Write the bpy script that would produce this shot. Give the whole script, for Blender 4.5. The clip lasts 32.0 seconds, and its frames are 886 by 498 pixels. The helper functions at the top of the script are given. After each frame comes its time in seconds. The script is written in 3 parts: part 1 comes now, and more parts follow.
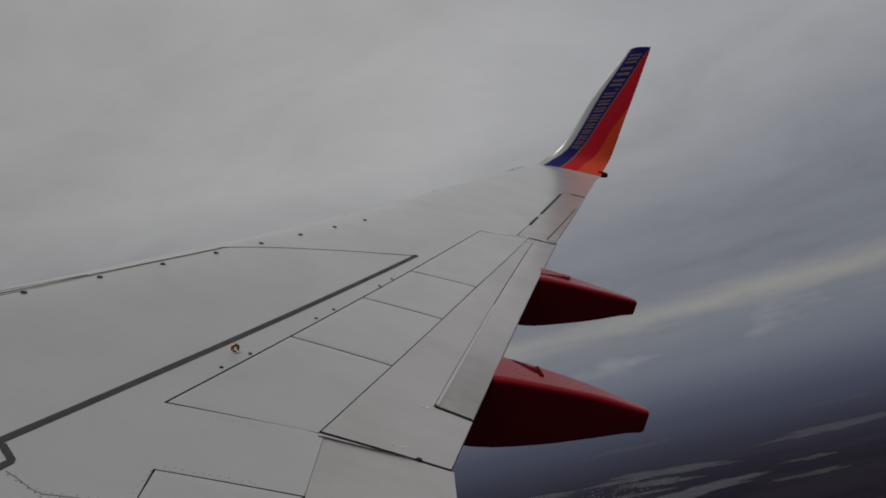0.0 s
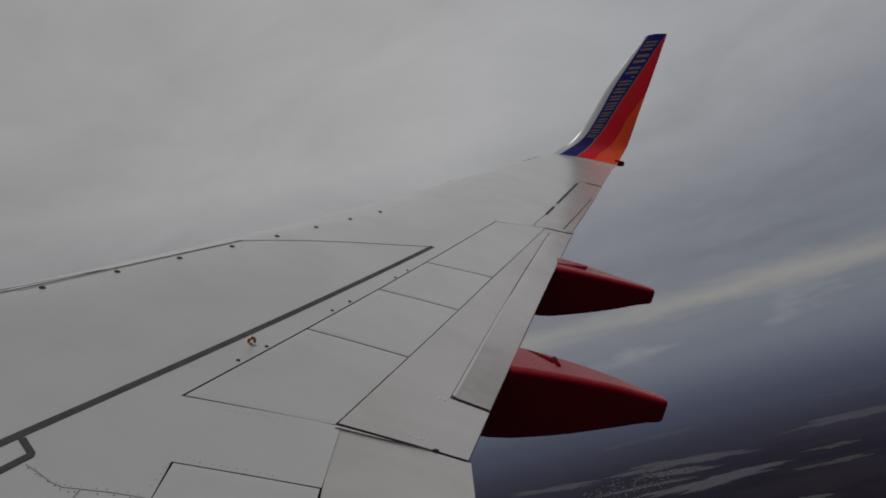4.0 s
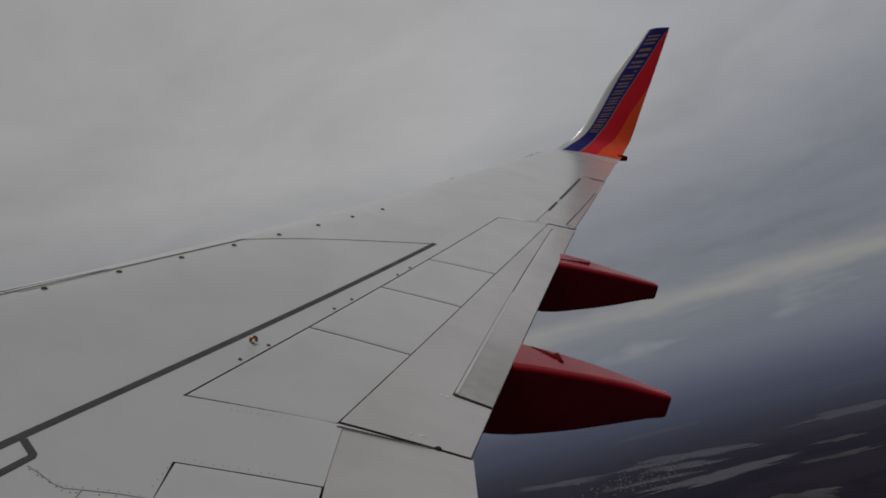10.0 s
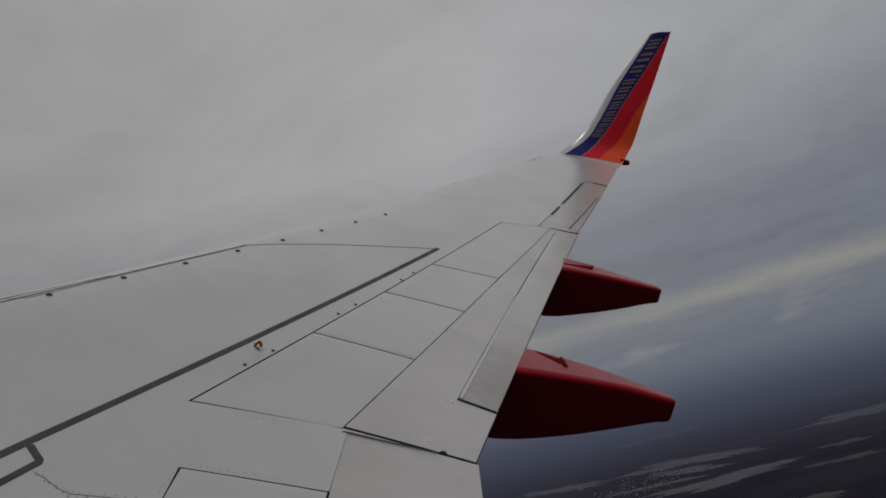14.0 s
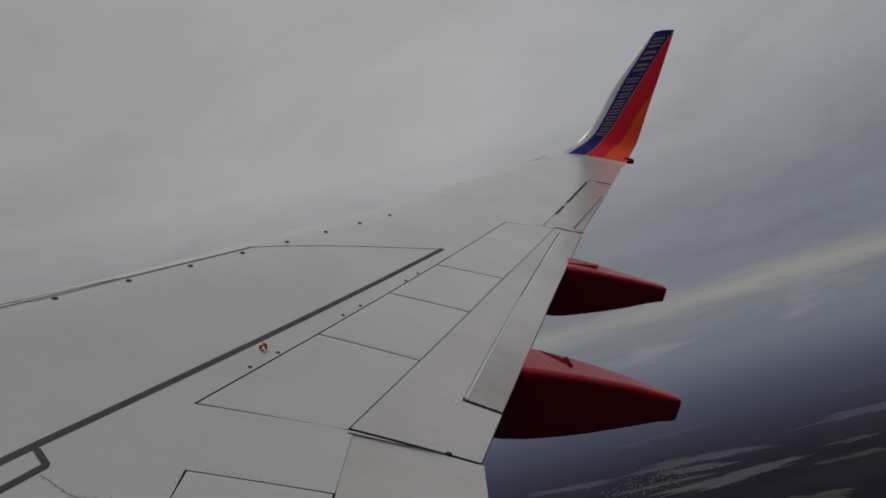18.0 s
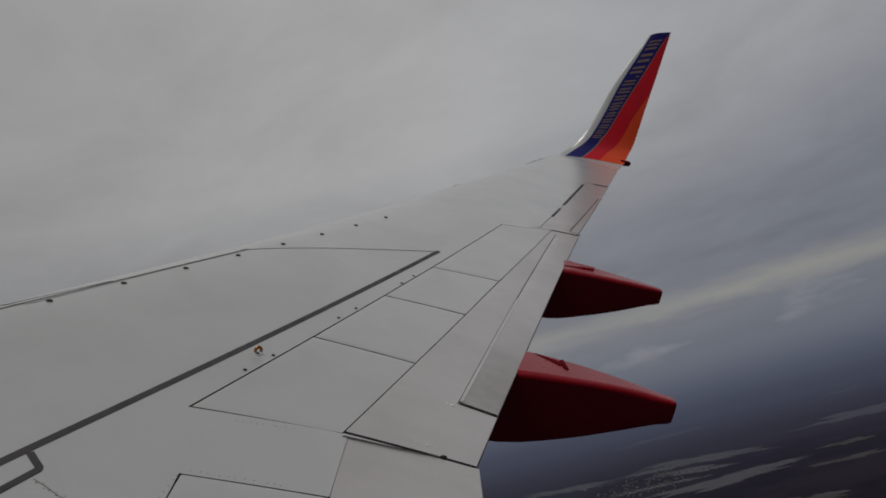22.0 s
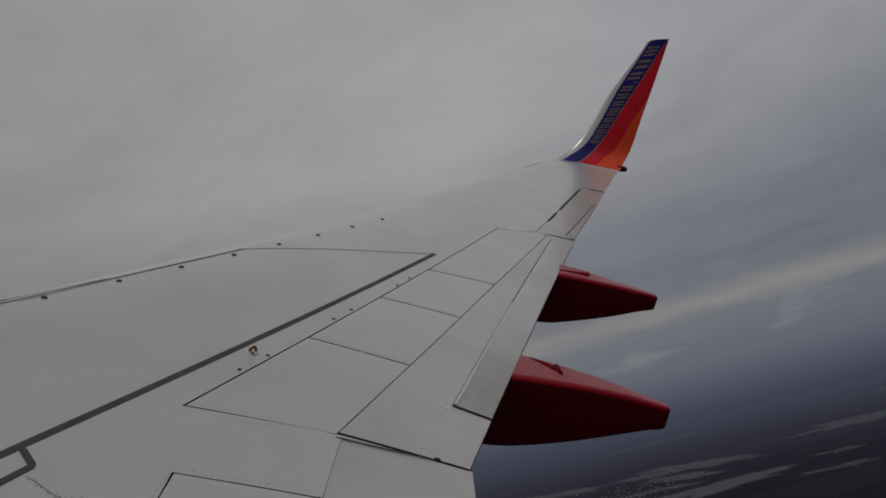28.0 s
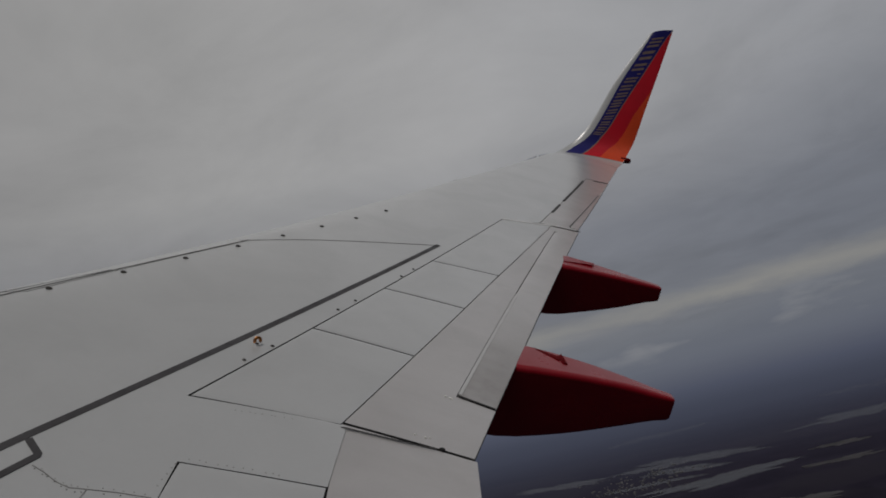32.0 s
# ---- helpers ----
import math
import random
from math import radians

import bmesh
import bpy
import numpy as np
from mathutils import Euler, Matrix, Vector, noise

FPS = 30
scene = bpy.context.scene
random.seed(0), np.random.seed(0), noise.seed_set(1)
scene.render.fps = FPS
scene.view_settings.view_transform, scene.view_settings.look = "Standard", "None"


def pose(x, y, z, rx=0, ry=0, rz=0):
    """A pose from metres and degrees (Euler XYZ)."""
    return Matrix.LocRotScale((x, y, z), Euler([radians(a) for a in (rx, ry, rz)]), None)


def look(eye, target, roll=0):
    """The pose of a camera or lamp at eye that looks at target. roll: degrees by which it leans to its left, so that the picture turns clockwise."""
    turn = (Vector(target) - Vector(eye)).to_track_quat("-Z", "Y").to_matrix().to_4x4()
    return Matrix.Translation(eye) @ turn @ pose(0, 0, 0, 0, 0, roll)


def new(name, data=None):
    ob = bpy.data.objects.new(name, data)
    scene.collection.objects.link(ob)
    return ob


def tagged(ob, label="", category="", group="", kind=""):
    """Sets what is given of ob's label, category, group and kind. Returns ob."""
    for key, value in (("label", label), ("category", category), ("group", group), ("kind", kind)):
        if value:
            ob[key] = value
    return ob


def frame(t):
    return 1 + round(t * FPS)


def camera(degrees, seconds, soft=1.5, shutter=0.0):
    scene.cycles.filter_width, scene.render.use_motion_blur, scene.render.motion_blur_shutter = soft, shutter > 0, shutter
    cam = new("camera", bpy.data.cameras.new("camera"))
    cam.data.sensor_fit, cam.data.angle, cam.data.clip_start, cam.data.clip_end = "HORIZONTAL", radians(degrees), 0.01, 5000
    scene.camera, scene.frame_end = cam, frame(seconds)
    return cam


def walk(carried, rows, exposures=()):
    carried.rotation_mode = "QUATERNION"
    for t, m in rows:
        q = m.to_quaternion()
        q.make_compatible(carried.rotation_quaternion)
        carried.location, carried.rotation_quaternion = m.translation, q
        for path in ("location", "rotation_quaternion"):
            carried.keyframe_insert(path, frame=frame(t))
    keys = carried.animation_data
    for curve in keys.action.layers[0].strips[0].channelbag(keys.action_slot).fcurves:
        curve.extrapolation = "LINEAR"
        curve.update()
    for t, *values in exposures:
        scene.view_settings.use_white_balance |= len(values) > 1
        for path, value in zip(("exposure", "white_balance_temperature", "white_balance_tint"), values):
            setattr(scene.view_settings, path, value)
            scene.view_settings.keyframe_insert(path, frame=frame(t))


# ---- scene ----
cam = camera(56.32, 32.0, soft=1.8)

# The aircraft's own frame: x outboard over the right wing, y towards the nose, z up from the floor plane.
# ATT is its climbing, banking attitude over the level ground.
ATT = pose(0, 0, 0, 24.07, -22.16, 0)
PATH = [
    (0.0, 1.5724, -6.3359, 2.3420, 83.106, -11.797, -94.043),
    (0.5, 1.5783, -6.3411, 2.3459, 83.336, -11.384, -93.738),
    (1.0, 1.5849, -6.3549, 2.3429, 82.533, -11.765, -93.466),
    (1.5, 1.5850, -6.3549, 2.3427, 82.327, -11.463, -93.309),
    (2.0, 1.5906, -6.3527, 2.3443, 82.513, -11.565, -93.253),
    (2.5, 1.5834, -6.3542, 2.3521, 82.475, -11.423, -93.175),
    (3.0, 1.5861, -6.3535, 2.3444, 82.518, -11.163, -93.094),
    (3.5, 1.5868, -6.3507, 2.3397, 82.415, -11.052, -93.011),
    (5.5, 1.5930, -6.3576, 2.3508, 81.881, -10.775, -92.710),
    (6.0, 1.5939, -6.3586, 2.3537, 81.849, -10.623, -92.745),
    (6.5, 1.5900, -6.3579, 2.3653, 81.837, -10.813, -92.716),
    (7.0, 1.5839, -6.3606, 2.3679, 81.862, -10.978, -92.690),
    (7.5, 1.5815, -6.3627, 2.3607, 81.989, -10.934, -92.657),
    (8.0, 1.5835, -6.3592, 2.3568, 82.148, -11.030, -92.639),
    (8.5, 1.5854, -6.3628, 2.3589, 82.145, -10.744, -92.622),
    (9.0, 1.5810, -6.3655, 2.3650, 82.040, -10.693, -92.617),
    (9.5, 1.5780, -6.3654, 2.3660, 81.933, -10.694, -92.623),
    (10.0, 1.5965, -6.3741, 2.3520, 81.950, -10.457, -92.656),
    (10.5, 1.5951, -6.3783, 2.3690, 81.720, -10.416, -92.664),
    (11.0, 1.5843, -6.3764, 2.3671, 81.935, -10.478, -92.654),
    (11.5, 1.5844, -6.3715, 2.3558, 82.029, -10.651, -92.620),
    (12.0, 1.5893, -6.3663, 2.3587, 82.024, -10.782, -92.561),
    (12.5, 1.5830, -6.3681, 2.3512, 82.225, -10.739, -92.513),
    (13.0, 1.5904, -6.3763, 2.3576, 82.181, -10.236, -92.319),
    (13.5, 1.5857, -6.3644, 2.3568, 82.448, -10.445, -92.485),
    (14.0, 1.5882, -6.3619, 2.3483, 82.288, -10.199, -92.556),
    (14.5, 1.5892, -6.3596, 2.3459, 82.309, -10.105, -92.554),
    (16.5, 1.5923, -6.3830, 2.3651, 82.082, -9.403, -92.213),
    (17.0, 1.5914, -6.3746, 2.3586, 82.177, -9.609, -92.395),
    (17.5, 1.5882, -6.3698, 2.3606, 82.045, -9.686, -92.276),
    (18.0, 1.5883, -6.3678, 2.3562, 82.220, -9.707, -92.260),
    (18.5, 1.5916, -6.3729, 2.3568, 81.959, -9.527, -92.141),
    (19.0, 1.5891, -6.3658, 2.3527, 82.015, -9.745, -92.120),
    (19.5, 1.5885, -6.3715, 2.3529, 82.059, -9.609, -92.087),
    (20.0, 1.5908, -6.3658, 2.3515, 82.102, -9.632, -92.144),
    (20.5, 1.5881, -6.3739, 2.3631, 82.057, -9.543, -92.299),
    (21.0, 1.5852, -6.3720, 2.3624, 82.223, -9.742, -92.243),
    (21.5, 1.5942, -6.3774, 2.3689, 82.176, -9.593, -92.380),
    (22.0, 1.5912, -6.3743, 2.3660, 82.359, -9.839, -92.461),
    (22.5, 1.5839, -6.3622, 2.3519, 82.447, -10.278, -92.534),
    (23.0, 1.5906, -6.3622, 2.3479, 82.409, -10.339, -92.427),
    (23.5, 1.5944, -6.3683, 2.3554, 82.570, -10.151, -92.593),
    (24.0, 1.5915, -6.3743, 2.3568, 82.726, -10.209, -92.666),
    (24.5, 1.5840, -6.3660, 2.3547, 82.614, -10.468, -92.652),
    (25.0, 1.5906, -6.3684, 2.3542, 82.642, -10.439, -92.797),
    (25.5, 1.5879, -6.3734, 2.3661, 82.359, -10.411, -92.781),
    (27.5, 1.5872, -6.3688, 2.3604, 83.014, -10.526, -92.745),
    (28.0, 1.5885, -6.3677, 2.3623, 82.602, -10.713, -92.677),
    (28.5, 1.5908, -6.3618, 2.3435, 82.194, -10.889, -92.541),
    (29.0, 1.5922, -6.3571, 2.3475, 82.075, -10.997, -92.497),
    (29.5, 1.5924, -6.3702, 2.3504, 81.933, -10.706, -92.527),
    (30.0, 1.5939, -6.3702, 2.3584, 81.937, -10.475, -92.517),
    (30.5, 1.5927, -6.3652, 2.3547, 82.192, -10.638, -92.579),
    (31.0, 1.5881, -6.3655, 2.3504, 82.142, -10.606, -92.518),
    (31.5, 1.5898, -6.3613, 2.3466, 82.013, -10.789, -92.485),
    (32.0, 1.5939, -6.3616, 2.3446, 82.070, -10.636, -92.482),
]
walk(cam, [(r[0], ATT @ pose(*r[1:])) for r in PATH],
     exposures=[(0.0, 0.0), (25.5, 0.0), (28.5, -0.15), (32.0, -0.12)])

# ---------------------------------------------------------------- sky and sun
GROUND_Z = -140.0


class Nodes:
    """Short way to wire a node tree."""

    def __init__(self, tree):
        self.tree = tree
        tree.nodes.clear()

    def add(self, kind, **props):
        n = self.tree.nodes.new(kind)
        for key, value in props.items():
            if key == "blend_type":
                n.blend_type = value
            elif key == "operation":
                n.operation = value
            elif key == "data_type":
                n.data_type = value
            elif key == "sky_type":
                n.sky_type = value
            elif key == "feature":
                n.feature = value
        return n

    def link(self, a, b):
        self.tree.links.new(a, b)

    def ramp(self, source, stops):
        n = self.tree.nodes.new("ShaderNodeValToRGB")
        el = n.color_ramp.elements
        while len(el) < len(stops):
            el.new(0.5)
        for e, (pos, col) in zip(el, stops):
            e.position, e.color = pos, (*col, 1)
        self.link(source, n.inputs[0])
        return n.outputs[0]

    def math(self, op, a, b=None, c=None):
        n = self.tree.nodes.new("ShaderNodeMath")
        n.operation = op
        for i, v in enumerate((a, b, c)):
            if v is None:
                continue
            if isinstance(v, (int, float)):
                n.inputs[i].default_value = v
            else:
                self.link(v, n.inputs[i])
        return n.outputs[0]

    def mix(self, fac, a, b, blend="MIX"):
        n = self.tree.nodes.new("ShaderNodeMix")
        n.data_type, n.blend_type = "RGBA", blend
        for i, v in ((0, fac), (6, a), (7, b)):
            if isinstance(v, (int, float)):
                n.inputs[i].default_value = v
            elif isinstance(v, tuple):
                n.inputs[i].default_value = (*v, 1)
            else:
                self.link(v, n.inputs[i])
        return n.outputs[2]

    def noise(self, vector, scale, detail=4.0, rough=0.55, distort=0.0):
        n = self.tree.nodes.new("ShaderNodeTexNoise")
        n.inputs["Scale"].default_value = scale
        n.inputs["Detail"].default_value = detail
        n.inputs["Roughness"].default_value = rough
        n.inputs["Distortion"].default_value = distort
        if vector is not None:
            self.link(vector, n.inputs["Vector"])
        return n.outputs["Fac"]


def g(v):
    return (v, v, v)


def make_world():
    w = bpy.data.worlds.new("overcast_sky")
    scene.world = w
    w.use_nodes = True
    k = Nodes(w.node_tree)
    out, bg = k.add("ShaderNodeOutputWorld"), k.add("ShaderNodeBackground")
    co = k.add("ShaderNodeTexCoord")
    sep = k.add("ShaderNodeSeparateXYZ")
    k.link(co.outputs["Generated"], sep.inputs[0])
    x, y, z = sep.outputs
    # clouds lie on a high flat layer, so they crowd together towards the horizon
    high = k.math("ADD", k.math("MAXIMUM", z, 0.0), 0.09)
    flat = k.add("ShaderNodeCombineXYZ")
    k.link(k.math("DIVIDE", x, high), flat.inputs[0])
    k.link(k.math("DIVIDE", y, high), flat.inputs[1])
    broad = k.noise(flat.outputs[0], 0.55, 5.0, 0.55, 0.6)
    fine = k.noise(flat.outputs[0], 1.6, 6.0, 0.6, 0.4)
    wob = k.math("MULTIPLY", k.math("SUBTRACT", broad, 0.5), 0.075)
    el = k.math("ADD", z, k.math("MULTIPLY", wob, k.math("MINIMUM", k.math("MULTIPLY", k.math("MAXIMUM", z, 0.0), 6.0), 1.0)))
    # sine of the elevation, from -0.2 to 0.8, on a scale of 0 to 1
    lift = k.math("ADD", el, 0.2)
    base = k.ramp(lift, [
        (0.00, (0.007, 0.0055, 0.010)), (0.110, (0.015, 0.0135, 0.023)), (0.165, (0.028, 0.031, 0.049)), (0.185, (0.036, 0.041, 0.063)), (0.204, (0.052, 0.059, 0.088)),
        (0.235, (0.088, 0.096, 0.122)), (0.270, (0.112, 0.118, 0.136)), (0.300, (0.132, 0.135, 0.147)),
        (0.330, (0.132, 0.136, 0.150)), (0.40, (0.150, 0.154, 0.167)), (0.54, (0.266, 0.264, 0.263)), (0.72, (0.274, 0.272, 0.270)), (0.83, (0.315, 0.313, 0.310)), (0.92, (0.240, 0.239, 0.238)), (1.0, (0.090, 0.090, 0.091))])
    # the deck is thicker and paler towards the nose, bluer and thinner abeam
    side = k.ramp(k.math("ADD", k.math("MULTIPLY", y, 0.8), 0.5), [(0.15, (0.84, 0.86, 0.91)), (0.48, (1.0, 1.0, 1.01)), (0.68, (0.92, 0.918, 0.915)), (0.84, (0.82, 0.815, 0.812)), (1.0, (0.74, 0.737, 0.735))])
    base = k.mix(k.math("MINIMUM", k.math("MULTIPLY", k.math("MAXIMUM", z, 0.0), 7.0), 1.0), base, k.mix(1.0, base, side, "MULTIPLY"))
    # beyond the far wing the deck is darker low down
    port = k.ramp(k.math("ADD", k.math("MULTIPLY", x, 0.5), 0.5), [(0.0, g(0.18)), (0.35, g(0.42)), (0.60, g(1.0))])
    port = k.mix(k.ramp(z, [(0.15, g(0.0)), (0.70, g(0.7))]), port, (1.0, 1.0, 1.0))
    base = k.mix(1.0, base, port, "MULTIPLY")
    dapple = k.ramp(fine, [(0.30, g(0.89)), (0.50, g(1.0)), (0.72, g(1.10))])
    up = k.math("MINIMUM", k.math("MULTIPLY", k.math("MAXIMUM", k.math("SUBTRACT", z, 0.03), 0.0), 9.0), 1.0)
    cloudy = k.mix(up, base, k.mix(1.0, base, dapple, "MULTIPLY"))
    # a long pale break in the deck, ragged along its edges
    drift = k.add("ShaderNodeMapping")
    k.link(co.outputs["Generated"], drift.inputs[0])
    drift.inputs["Scale"].default_value = (1.0, 1.0, 4.0)
    rag = k.noise(drift.outputs[0], 9.0, 7.0, 0.62, 0.4)
    torn = k.math("ADD", lift, k.math("MULTIPLY", k.math("SUBTRACT", rag, 0.5), 0.030))
    gap_line = k.ramp(torn, [(0.290, g(0.0)), (0.304, g(1.0)), (0.309, g(0.95)), (0.327, g(0.0))])
    thin = k.ramp(k.noise(drift.outputs[0], 4.0, 5.0, 0.6), [(0.30, g(0.45)), (0.60, g(1.0))])
    cloudy = k.mix(k.math("MULTIPLY", gap_line, thin), cloudy, (0.180, 0.176, 0.169))
    # darker ragged cloud bases above and below it
    mass = k.ramp(k.noise(drift.outputs[0], 5.5, 6.0, 0.55, 0.5), [(0.50, g(0.0)), (0.66, g(1.0))])
    belt = k.ramp(lift, [(0.275, g(0.0)), (0.30, g(1.0)), (0.36, g(1.0)), (0.46, g(0.0))])
    cloudy = k.mix(k.math("MULTIPLY", k.math("MULTIPLY", mass, belt), 0.42), cloudy, (0.105, 0.109, 0.122))
    # small fair-weather puffs just above the haze
    vec = k.add("ShaderNodeMapping")
    k.link(co.outputs["Generated"], vec.inputs[0])
    vec.inputs["Scale"].default_value = (1.0, 1.0, 4.0)
    puff = k.ramp(k.noise(vec.outputs[0], 12.0, 6.0, 0.48), [(0.54, g(0.0)), (0.72, g(1.0))])
    band = k.ramp(lift, [(0.236, g(0.0)), (0.255, g(1.0)), (0.285, g(1.0)), (0.298, g(0.0))])
    lit = k.mix(k.math("MULTIPLY", k.math("MULTIPLY", puff, band), 0.42), cloudy, (0.20, 0.20, 0.207))
    sky = k.add("ShaderNodeTexSky", sky_type="NISHITA")
    sky.sun_disc = False
    sky.sun_elevation, sky.sun_rotation = radians(58), radians(275)
    soft = k.mix(0.002, lit, sky.outputs[0])
    k.link(soft, bg.inputs[0])
    bg.inputs[1].default_value = 1.35
    k.link(bg.outputs[0], out.inputs[0])


make_world()
sun = new("sun", bpy.data.lights.new("sun", "SUN"))
sun.data.energy, sun.data.angle, sun.data.color = 1.03, radians(9), (1.0, 0.96, 0.9)
sun.matrix_basis = look((-52, 4, 85), (0, 0, 0))

# ---------------------------------------------------------------- materials


def material(name):
    m = bpy.data.materials.new(name)
    m.use_nodes = True
    k = Nodes(m.node_tree)
    out, b = k.add("ShaderNodeOutputMaterial"), k.add("ShaderNodeBsdfPrincipled")
    k.link(b.outputs[0], out.inputs[0])
    return m, k, b


def paint(name, col, rough=0.35, coat=0.0, dirt=0.06, scale=1.6, metal=0.0, bump=0.0, grime=None, spec=0.5, soot=None):
    """Painted or bare skin: broad patches of wear and a fine grain."""
    m, k, b = material(name)
    co = k.add("ShaderNodeTexCoord").outputs["Object"]
    broad = k.noise(co, scale, 5.0, 0.6, 0.5)
    fine = k.noise(co, scale * 30, 3.0, 0.6)
    lo, hi = tuple(c * (1 - dirt * 2.2) for c in col), tuple(min(1, c * (1 + dirt * 0.5)) for c in col)
    c1 = k.ramp(broad, [(0.28, lo), (0.62, hi)])
    c2 = k.mix(0.5, c1, k.ramp(fine, [(0.3, g(1 - dirt)), (0.7, g(1.0))]), "MULTIPLY")
    if grime:
        streak = k.add("ShaderNodeMapping")
        k.link(co, streak.inputs[0])
        streak.inputs["Scale"].default_value = (5.0, 0.7, 1.0)
        s = k.ramp(k.noise(streak.outputs[0], 1.3, 4.0, 0.6), [(0.45, g(0.0)), (0.75, g(1.0))])
        c2 = k.mix(k.math("MULTIPLY", s, 0.2), c2, grime)
    if soot:
        part_x = k.add("ShaderNodeSeparateXYZ")
        k.link(co, part_x.inputs[0])
        reach = k.math("DIVIDE", k.math("SUBTRACT", part_x.outputs[0], soot[0]), soot[1] - soot[0])
        film = k.ramp(reach, [(0.0, g(1.0)), (0.35, g(0.6)), (1.0, g(0.0))])
        film = k.math("MULTIPLY", film, k.ramp(k.noise(co, 2.6, 4.0, 0.6), [(0.3, g(0.4)), (0.7, g(1.0))]))
        k.link(k.math("SUBTRACT", coat, k.math("MULTIPLY", film, 0.8)), b.inputs["Coat Weight"])
        c2 = k.mix(film, c2, (0.18, 0.157, 0.146))
    k.link(c2, b.inputs["Base Color"])
    k.link(k.ramp(broad, [(0.3, g(rough * 1.25)), (0.7, g(rough * 0.85))]), b.inputs["Roughness"])
    b.inputs["Metallic"].default_value = metal
    if not soot:
        b.inputs["Coat Weight"].default_value = coat
    b.inputs["Coat Roughness"].default_value = 0.27
    b.inputs["Coat IOR"].default_value = 2.0 if coat >= 0.9 else 1.5
    b.inputs["Specular IOR Level"].default_value = spec
    if bump:
        bn = k.add("ShaderNodeBump")
        bn.inputs["Strength"].default_value = bump
        bn.inputs["Distance"].default_value = 0.004
        k.link(k.noise(co, scale * 2.2, 3.0, 0.5), bn.inputs["Height"])
        k.link(bn.outputs[0], b.inputs["Normal"])
    return m


WHITE = paint("grey_white_aircraft_paint", (0.575, 0.580, 0.585), 0.34, 1.0, 0.035, 1.1, bump=0.12)
PANEL = paint("pale_grey_panel_paint", (0.57, 0.574, 0.578), 0.36, 1.0, 0.035, 1.6, bump=0.1)
FLAP = paint("grey_flap_paint", (0.548, 0.525, 0.523), 0.38, 0.9, 0.05, 1.4, grime=(0.41, 0.385, 0.37))
FLAP_AFT = paint("sooty_grey_flap_paint", (0.552, 0.533, 0.531), 0.38, 0.9, 0.05, 1.4, grime=(0.41, 0.385, 0.37), soot=(6.6, 8.4))
BARE = paint("polished_aluminium", (0.78, 0.79, 0.81), 0.24, 0.0, 0.08, 2.0, metal=1.0)
DARK = paint("dark_walkway_paint", (0.065, 0.061, 0.066), 0.6, 0.0, 0.15, 6.0)
# sealant on cut edges, also the painted shade inside gaps and slots
SEAL_AND_SHADE = paint("dark_sealant_and_gap_shade", (0.050, 0.048, 0.049), 0.7, 0.0, 0.2, 8.0)
GAP_BLACK = paint("black_gap_shade_and_parts", (0.014, 0.013, 0.014), 0.8, 0.0, 0.2, 8.0)
SEAM = paint("grey_seam_filler", (0.15, 0.147, 0.145), 0.6, 0.0, 0.2, 8.0)
FAINT = paint("faint_grey_joint", (0.30, 0.295, 0.29), 0.6, 0.0, 0.2, 8.0)
PALE_SEAM = paint("pale_grey_sealing_strip", (0.84, 0.83, 0.82), 0.4, 0.6, 0.06, 8.0)
LIP_LIGHT = paint("flap_edge_highlight_paint", (0.60, 0.59, 0.58), 0.34, 0.9, 0.04, 3.0)
CHIP = paint("bright_bare_chip", (0.92, 0.91, 0.88), 0.3, 0.5, 0.05, 20.0)
RED = paint("deep_red_fairing_paint", (0.32, 0.006, 0.015), 0.28, 0.6, 0.08, 2.5, spec=0.2)
RED_W = paint("red_winglet_paint", (0.66, 0.012, 0.029), 0.42, 0.2, 0.06, 2.0, spec=0.25)
ORANGE = paint("orange_winglet_paint", (0.85, 0.088, 0.025), 0.42, 0.2, 0.06, 2.0, spec=0.25)
BLUE = paint("royal_blue_winglet_paint", (0.015, 0.013, 0.165), 0.42, 0.2, 0.08, 2.0, spec=0.25)
TAN = paint("tan_gold_marking_paint", (0.25, 0.17, 0.135), 0.5, 0.0, 0.1, 9.0)
GOLD = paint("worn_copper", (0.50, 0.22, 0.08), 0.3, 0.0, 0.2, 20.0, metal=1.0)
STUD = paint("dark_weathered_steel", (0.07, 0.065, 0.06), 0.5, 0.0, 0.2, 30.0, metal=0.5)
DKRED = paint("dark_red_plastic", (0.13, 0.004, 0.007), 0.7, 0.0, 0.1, 9.0, spec=0.05)


def fade_as_haze(m, k, b, near, far):
    """Haze put into the material: far surfaces turn transparent and show the sky colour below the skyline."""
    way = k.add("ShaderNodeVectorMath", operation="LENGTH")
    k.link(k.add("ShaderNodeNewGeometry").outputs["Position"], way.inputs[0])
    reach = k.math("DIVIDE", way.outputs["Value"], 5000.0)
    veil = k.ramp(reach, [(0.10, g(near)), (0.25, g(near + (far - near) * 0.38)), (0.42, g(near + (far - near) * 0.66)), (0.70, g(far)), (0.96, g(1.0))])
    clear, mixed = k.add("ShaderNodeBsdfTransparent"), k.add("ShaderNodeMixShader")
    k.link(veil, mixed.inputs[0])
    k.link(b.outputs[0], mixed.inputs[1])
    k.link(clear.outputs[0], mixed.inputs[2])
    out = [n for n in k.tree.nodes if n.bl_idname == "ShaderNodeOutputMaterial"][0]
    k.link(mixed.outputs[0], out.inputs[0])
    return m


